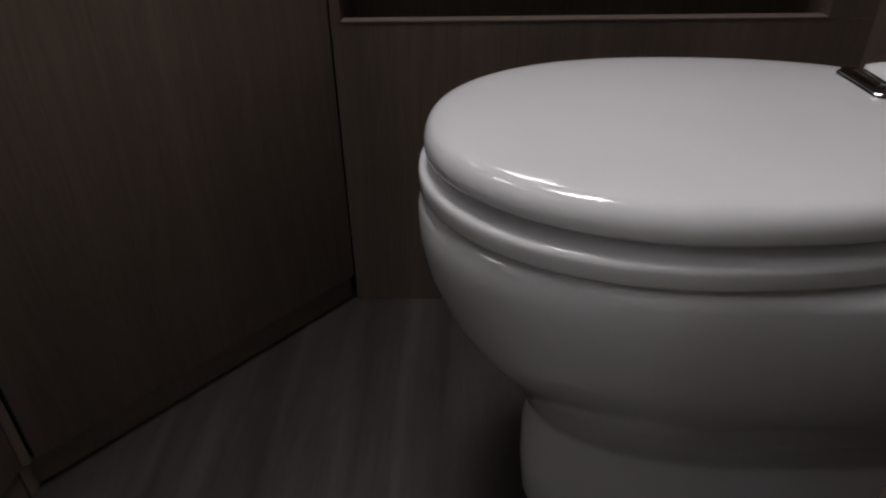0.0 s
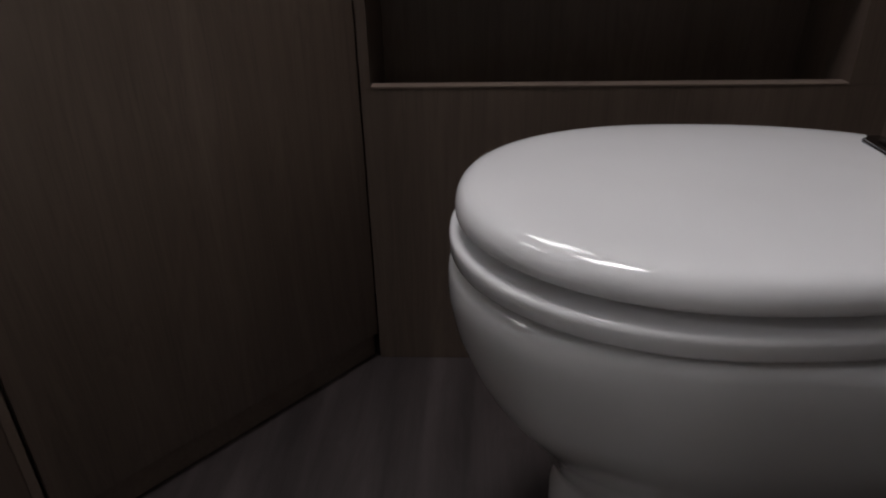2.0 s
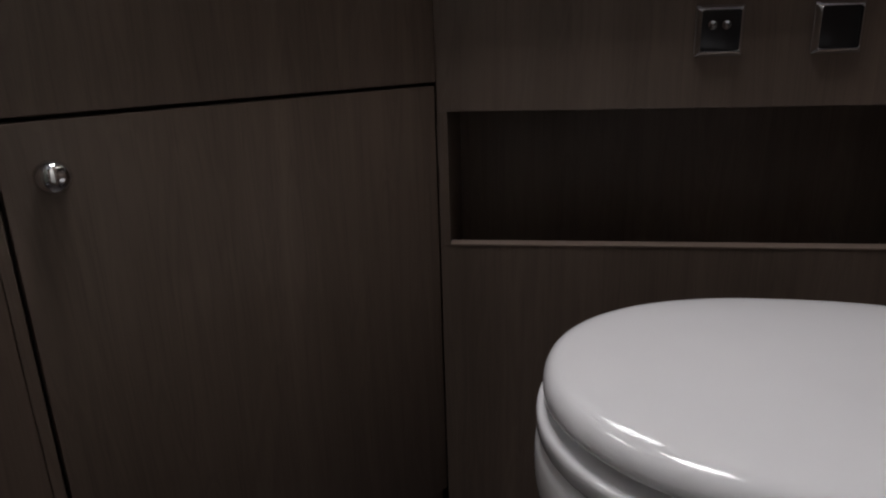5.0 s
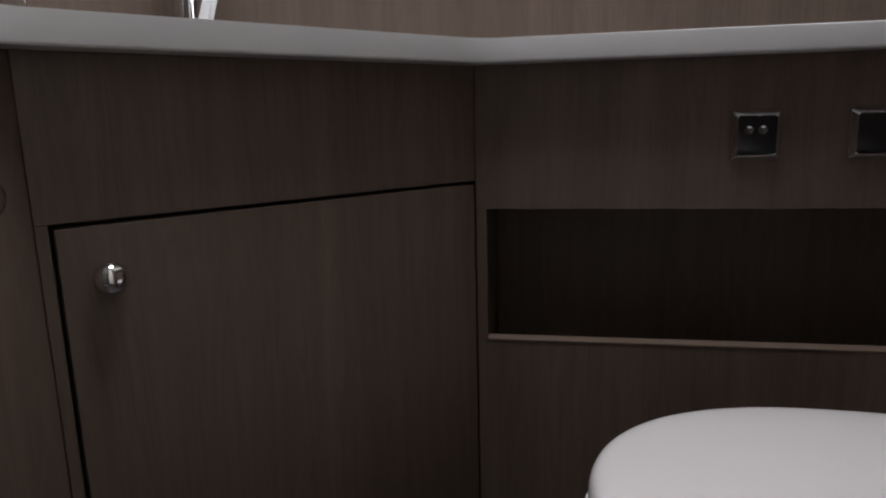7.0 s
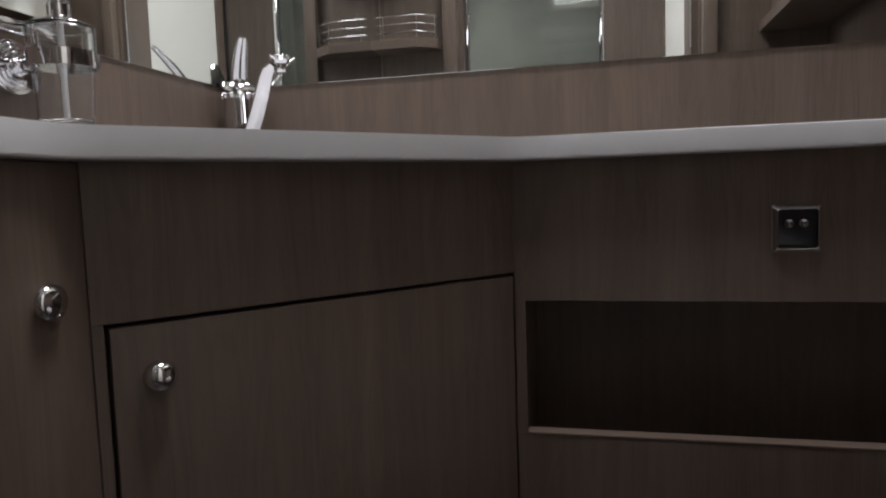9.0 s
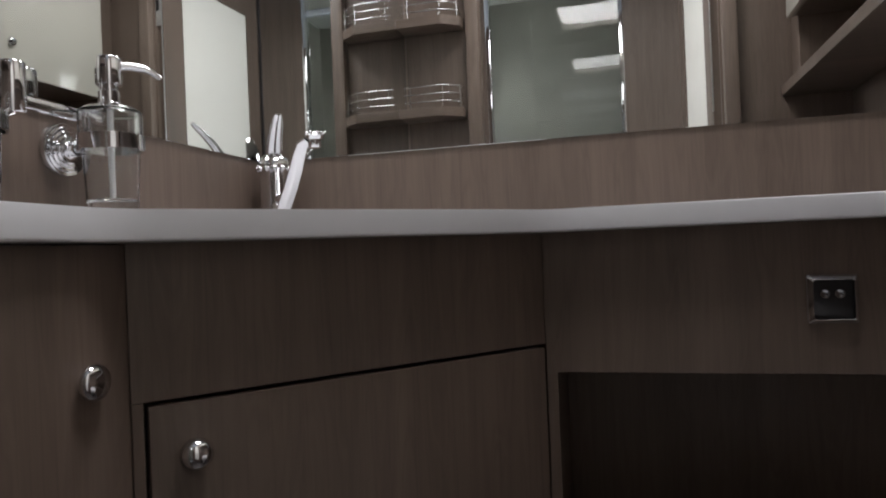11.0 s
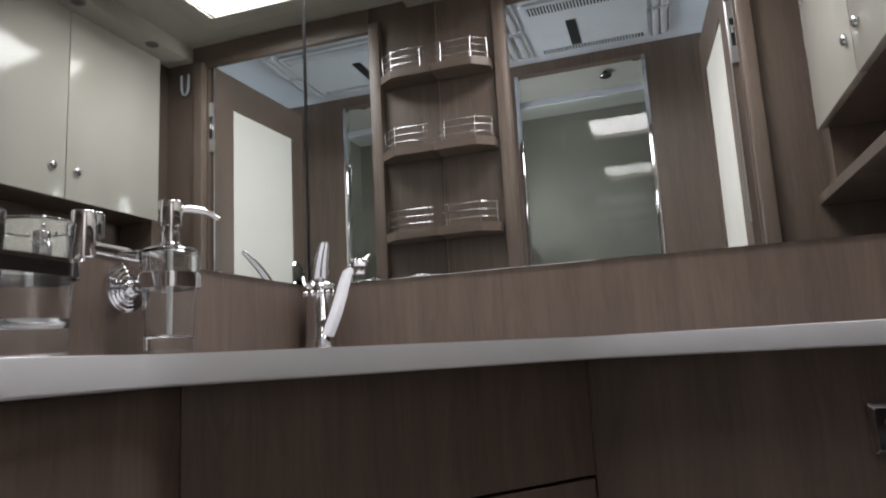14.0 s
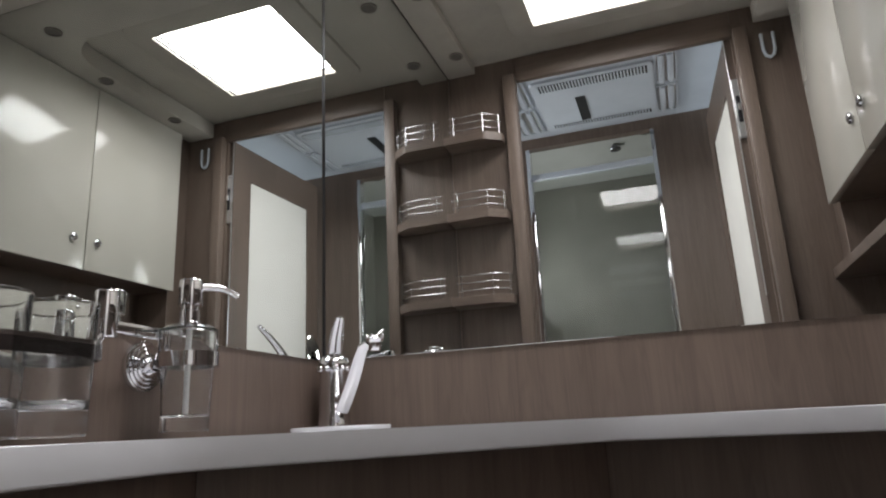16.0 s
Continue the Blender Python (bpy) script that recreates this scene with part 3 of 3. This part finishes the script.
def soap_dispenser():
    x, y, z = -0.46, -0.2515, 0.8495
    t = Matrix.Translation((x, y, z))
    ob = thing("soap_dispenser", (x, y, z), "clear glass soap dispenser with a chrome pump", "soap dispenser")
    part("bottle", lathe([(0, 0), (0.0265, 0), (0.028, 0.0015), (0.0285, 0.03), (0.031, 0.08), (0.0345, 0.1), (0.0348, 0.116), (0.0335, 0.121), (0.028, 0.1245), (0.0125, 0.126), (0.0125, 0.129), (0.0108, 0.129), (0.0108, 0.1235), (0.0268, 0.1215), (0.0318, 0.117), (0.0322, 0.102), (0.0288, 0.08), (0.0265, 0.03), (0.0258, 0.019), (0.018, 0.0165), (0.0, 0.016)], t, 56), HAZY_GLASS, ob, "thick clear glass bottle", 40)
    part("dip_tube", lathe([(0, 0.019), (0.0034, 0.019), (0.0034, 0.127), (0, 0.127)], t, 12), TUBE, ob, "white dip tube", 50)
    part("pump_neck", lathe([(0, 0.1263), (0.0138, 0.1263), (0.0138, 0.1295), (0.0118, 0.131), (0.0118, 0.144), (0.0098, 0.1455), (0.0098, 0.153), (0, 0.153)], t), CHROME, ob, "", 40)
    part("pump_head", lathe([(0, 0.1515), (0.0138, 0.1515), (0.0144, 0.153), (0.0144, 0.1815), (0.0134, 0.1835), (0, 0.1835)], t), CHROME, ob, "", 40)
    d = Vector((0.72, 0.69, 0))
    p = Vector((x, y, z))
    part("pump_spout", tube([p + d * r + Vector((0, 0, h)) for r, h in ((0.012, 0.175), (0.025, 0.1755), (0.038, 0.174), (0.048, 0.170), (0.056, 0.1635))], [0.005, 0.005, 0.0046, 0.004, 0.003], 14), CHROME, ob, "", 60)
    band = part("holder_ring", lathe([(0.0325, 0.075), (0.0362, 0.075), (0.0362, 0.0925), (0.035, 0.0925), (0.0325, 0.075)], t, 48), CHROME, ob, "chrome holder ring", 40)
    part("ring_arm", tube([(x - 0.034, y - 0.004, z + 0.081), (XL + 0.012, y - 0.012, z + 0.081)], 0.005, 14), CHROME, band, "", 50)
    return ob


soap_dispenser()

# wall holder: rosette, arm and a double tumbler ring
holder = thing("tumbler_holder", (XL, -0.258, 0.93), "chrome wall holder with a round rosette and tumbler ring", "holder")
RZ = Matrix.Translation((XL - 0.003, -0.258, 0.93)) @ pose(0, 0, 0, 0, 90, 0)
part("rosette", lathe([(0, 0), (0.0315, 0), (0.0315, 0.005), (0.0300, 0.0075), (0.0268, 0.0070), (0.0255, 0.0090), (0.0218, 0.0085), (0.0205, 0.0105), (0.0168, 0.0100), (0.0155, 0.012), (0.0115, 0.0118), (0.0095, 0.0125), (0.0085, 0.024), (0, 0.0245)], RZ, 48), CHROME, holder, "stepped chrome rosette", 35)
part("stem", tube([(XL + 0.024, -0.258, 0.931), (XL + 0.036, -0.262, 0.946), (XL + 0.036, -0.264, 0.962)], 0.0065, 14), CHROME, holder, "", 50)
part("arm", box((-0.492, -0.482), (-0.352, -0.236), (0.9585, 0.9725), 0.0035), CHROME, holder, "flat polished chrome bar", 50)
part("upright", lathe([(0, 0.953), (0.0122, 0.953), (0.0132, 0.955), (0.0132, 1.0035), (0.0122, 1.0055), (0, 1.0055)], Matrix.Translation((-0.491, -0.3515, 0))), CHROME, holder, "", 40)
part("link", tube([(-0.489, -0.356, 0.955), (-0.480, -0.376, 0.945), (-0.468, -0.401, 0.934)], 0.005, 12), CHROME, holder, "", 50)
outline = fillet([(-0.499, -0.553), (-0.419, -0.553), (-0.419, -0.400), (-0.499, -0.400)], [0.038] * 4, 12)
inside = fillet([(-0.4965, -0.5505), (-0.4215, -0.5505), (-0.4215, -0.4025), (-0.4965, -0.4025)], [0.0358] * 4, 12)
# The band's dark reflection is put into its colour; the rim stays bright.
part("tumbler_ring", loft([[(x, y, z) for x, y in o] for o, z in ((outline, 0.919), (outline, 0.932), (inside, 0.932), (inside, 0.919), (outline, 0.919))], False, False), DARK_CHROME, holder, "chrome band round the glasses, its dark reflection put into the colour", 50)
part("ring_rim", loft([[(x, y, z) for x, y in o] for o, z in ((outline, 0.9322), (outline, 0.9362), (inside, 0.9362), (inside, 0.9322), (outline, 0.9322))], False, False), CHROME, holder, "bright chrome rim", 50)


def tumbler(x, y):
    z = 0.848
    t = Matrix.Translation((x, y, z))
    ob = thing("tumbler", (x, y, z), "clear thick-based glass tumbler held above the worktop", "tumbler", "glasses in the holder")
    part("base", lathe([(0, 0.003), (0.022, 0.002), (0.0300, 0), (0.0320, 0.002), (0.0325, 0.0275), (0.0312, 0.0330), (0.0295, 0.0300), (0.0262, 0.0262), (0.0215, 0.0238), (0.011, 0.0228), (0, 0.0225)], t, 56), HAZY_GLASS, ob, "thick clear glass base", 40)
    part("wall", lathe([(0.0313, 0.0285), (0.0325, 0.0285), (0.0327, 0.035), (0.0345, 0.1215), (0.0352, 0.1235), (0.0349, 0.1255), (0.0338, 0.1262), (0.0327, 0.1255), (0.0324, 0.1235), (0.0327, 0.1215), (0.0313, 0.042), (0.0313, 0.0285)], t, 56), HAZY_GLASS, ob, "", 40)
    return ob


tumbler(-0.459, -0.4385)
tumbler(-0.459, -0.5125)


# ---- corner shelves on the doorway wall ----
def corner_shelf(z):
    x0, x1, y0 = XL + 0.0004, -0.334, YD + 0.0062
    ob = thing("corner_shelf", (-0.43, YD, z), "grey-brown wooden corner shelf with chrome guard rails", "shelf", "stacked corner shelves")
    out = fillet([(x0, y0), (x1, y0), (x1, y0 + 0.045), (x1 - 0.05, y0 + 0.085), (x0, y0 + 0.085)], [0, 0, 0.012, 0.02, 0], 6)
    part("board", prism(out, z, z + 0.027, 0.0025), WOOD_H, ob, "", 40)
    path = [(x0 + 0.016, y0 + 0.076), (x1 - 0.054, y0 + 0.076), (x1 - 0.009, y0 + 0.041), (x1 - 0.009, y0 + 0.004)]
    posts = [(x0 + 0.034, y0 + 0.076), path[1], path[2]]
    for h in (0.046, 0.069, 0.092):
        part("rail_wire", tube([(x, y, z + h) for x, y in path], 0.0019, 10), CHROME, ob, "thin chrome rail wire", 60)
    for x, y in posts:
        part("rail_post", tube([(x, y, z + 0.026), (x, y, z + 0.0945)], 0.0013, 8), CHROME, ob, "", 60)
    return ob


for z in (1.719, 1.459, 1.191):
    corner_shelf(z)

# ---- wall cupboard on the toilet side ----
cup = thing("wall_cupboard", (0.61, -0.2, 1.36), "cream gloss wall cupboard with two closed doors", "cupboard")
part("body", box((0.552, XR - 0.001), (-0.605, YB - 0.006), (1.36, 1.973), 0.001), WOOD, cup)
for y0, y1, ky in ((-0.605, -0.2125, -0.252), (-0.2095, YB - 0.007, -0.162)):
    d = part("door", box((0.532, 0.5505), (y0, y1), (1.357, 1.968), 0.002), CREAM, cup, "cream gloss lacquered door", 30)
    m = Matrix.Translation((0.532, ky, 1.45)) @ pose(0, 0, 0, 0, -90, 0)
    part("knob", lathe([(0, 0), (0.0115, 0), (0.0128, 0.002), (0.013, 0.005), (0.0115, 0.0085), (0.007, 0.0108), (0, 0.0115)], m, 28), CHROME, d, "round chrome knob", 50)
shelf = thing("open_shelf", (0.61, -0.2, 1.17), "grey-brown open shelf board under the wall cupboard", "shelf")
part("board", box((0.53, XR - 0.001), (YD + 0.002, YB - 0.006), (1.173, 1.199), 0.001), WOOD_H, shelf)
part("side", box((0.56, XR - 0.001), (YD + 0.002, -0.606), (1.20, 1.973), 0.001), WOOD, shelf)

# ---- ceiling lamps ----
strip = thing("lamp_strip", (-0.473, -0.25, 2.0), "pale ceiling fascia strip holding small round spotlights", "lamp strip")
part("fascia", box((XL + 0.001, -0.422), (YD + 0.001, YB - 0.001), (2.0, TOP - 0.001), 0.006), LINER, strip, "", 50)


def spot(x, y, z):
    ob = thing("ceiling_spot", (x, y, z), "small round recessed spotlight, switched off", "spotlight", "ceiling spots")
    t = Matrix.Translation((x, y, z)) @ pose(0, 0, 0, 180)
    part("trim_ring", lathe([(0.0235, 0.0), (0.0235, 0.003), (0.0215, 0.0045), (0.0180, 0.003), (0.0180, 0.0)], t, 28), SPOT_TRIM, ob, "dull grey-brown trim ring", 40)
    part("lens", lathe([(0, 0.0022), (0.0180, 0.0018), (0.0180, 0.0004), (0, 0.0004)], t, 28), LENS, ob, "dull unlit lens", 40)


for x, y, z in ((-0.447, -0.545, 2.0), (-0.447, -0.20, 2.0), (-0.447, 0.1, 2.0), (0.476, -0.50, 1.972), (0.48, -0.185, 1.972), (0.40, 0.085, 1.972)):
    spot(x, y, z)

# clip hook
hook = tagged(part("wall_hook", tube([(0.462, YD + 0.009, 1.925), (0.463, YD + 0.009, 1.87), (0.468, YD + 0.009, 1.853), (0.4785, YD + 0.009, 1.846), (0.489, YD + 0.009, 1.853), (0.494, YD + 0.009, 1.87), (0.495, YD + 0.009, 1.925)], 0.0052, 12, 0.9), WHITE, None, "", 60),
              "white plastic clip hook shaped like a U", "hook")

# ---- corridor: air conditioner and shower ----
ac = thing("air_conditioner", (-0.07, -0.96, 2.0), "white ceiling air conditioner with grilles and a dark display", "air conditioner")
part("shell", prism(rect(-0.385, -1.23, 0.24, -0.735, 0.05), 1.982, 2.0, 0.01), WHITE, ac, "", 50)
part("cover", prism(rect(-0.265, -1.19, 0.155, -0.79, 0.02), 1.972, 1.9825, 0.004), WHITE, ac, "", 50)
part("display", box((-0.124, -0.088), (-1.14, -0.94), (1.9695, 1.9725), 0.001), BLACK, ac, "black display window")
for y0, y1 in ((-0.86, -0.81), (-1.18, -1.15)):
    g = part("grille", box((-0.24, 0.135), (y0, y1), (1.9705, 1.9723), 0), DARK_CHROME, ac, "slotted intake grille")
    slats = bmesh.new()
    for i in range(34):
        add_box(slats, (-0.24 + i * 0.011, -0.2345 + i * 0.011), (y0, y1), (1.9685, 1.9712))
    part("grille_slats", slats, WHITE, g)
for x0, x1 in ((0.165, 0.225), (-0.37, -0.29)):
    for y0, y1 in ((-1.2, -1.0), (-0.97, -0.77)):
        v = part("outlet", box((x0, x1), (y0, y1), (1.9800, 1.9825), 0), SATIN, ac, "louvred air outlet")
        for i in range(2):
            xs = x0 + (x1 - x0) * (i + 0.5) / 2
            part("louvre", prism(rect(xs - 0.0105, y0 + 0.004, xs + 0.0105, y1 - 0.004, 0.006, 4), 1.9745, 1.9795, 0.0015), WHITE, v, "", 40)
        rim_out, rim_in = rect(x0 - 0.008, y0 - 0.008, x1 + 0.008, y1 + 0.008, 0.014, 5), rect(x0 - 0.001, y0 - 0.001, x1 + 0.001, y1 + 0.001, 0.009, 5)
        part("outlet_rim", loft([[(x, y, z) for x, y in o] for o, z in ((rim_out, 1.9818), (rim_out, 1.9765), (rim_in, 1.9765), (rim_in, 1.9800))], False, False), WHITE, v, "", 40)

shower = thing("shower_screen", (-0.13, -1.32, 0), "clear shower screen in a bright chrome frame", "shower screen")
pane = part("pane", box((-0.37, 0.118), (-1.327, -1.321), (0.06, 1.819), 0), PANE, shower, "clear glass pane")
pane.visible_shadow = False
part("upright", box((-0.388, -0.370), (-1.34, -1.30), (0.0, 1.953), 0.004), CHROME, shower, "polished chrome upright", 40)
part("upright", box((0.118, 0.1345), (-1.34, -1.30), (0.0, 1.953), 0.004), CHROME, shower, "polished chrome upright", 40)
part("top_rail", box((-0.37, 0.118), (-1.335, -1.313), (1.817, 1.843), 0.003), WHITE, shower, "white top rail", 40)
part("threshold", box((-0.37, 0.118), (-1.34, -1.306), (0.0, 0.06), 0.004), WHITE, shower, "", 40)
head = thing("shower_lamp", (-0.02, -1.6, TOP), "small round chrome ceiling fitting in the shower", "fitting")
part("body", lathe([(0, -0.03), (0.02, -0.03), (0.034, -0.02), (0.036, 0.0), (0, 0.0)], Matrix.Translation((0.1, -1.45, TOP)), 24), CHROME, head, "", 40)

head = thing("overhead_shower", (-0.035, -1.60, 2.007), "round flat grey shower rose under the shower ceiling", "shower")
part("rose", lathe([(0, 0), (0.023, 0), (0.026, 0.003), (0.026, 0.008), (0.016, 0.013), (0.011, 0.016), (0.011, 0.0225), (0, 0.0225)], Matrix.Translation((-0.035, -1.60, 2.007)), 32), DARK_CHROME, head, "", 40)
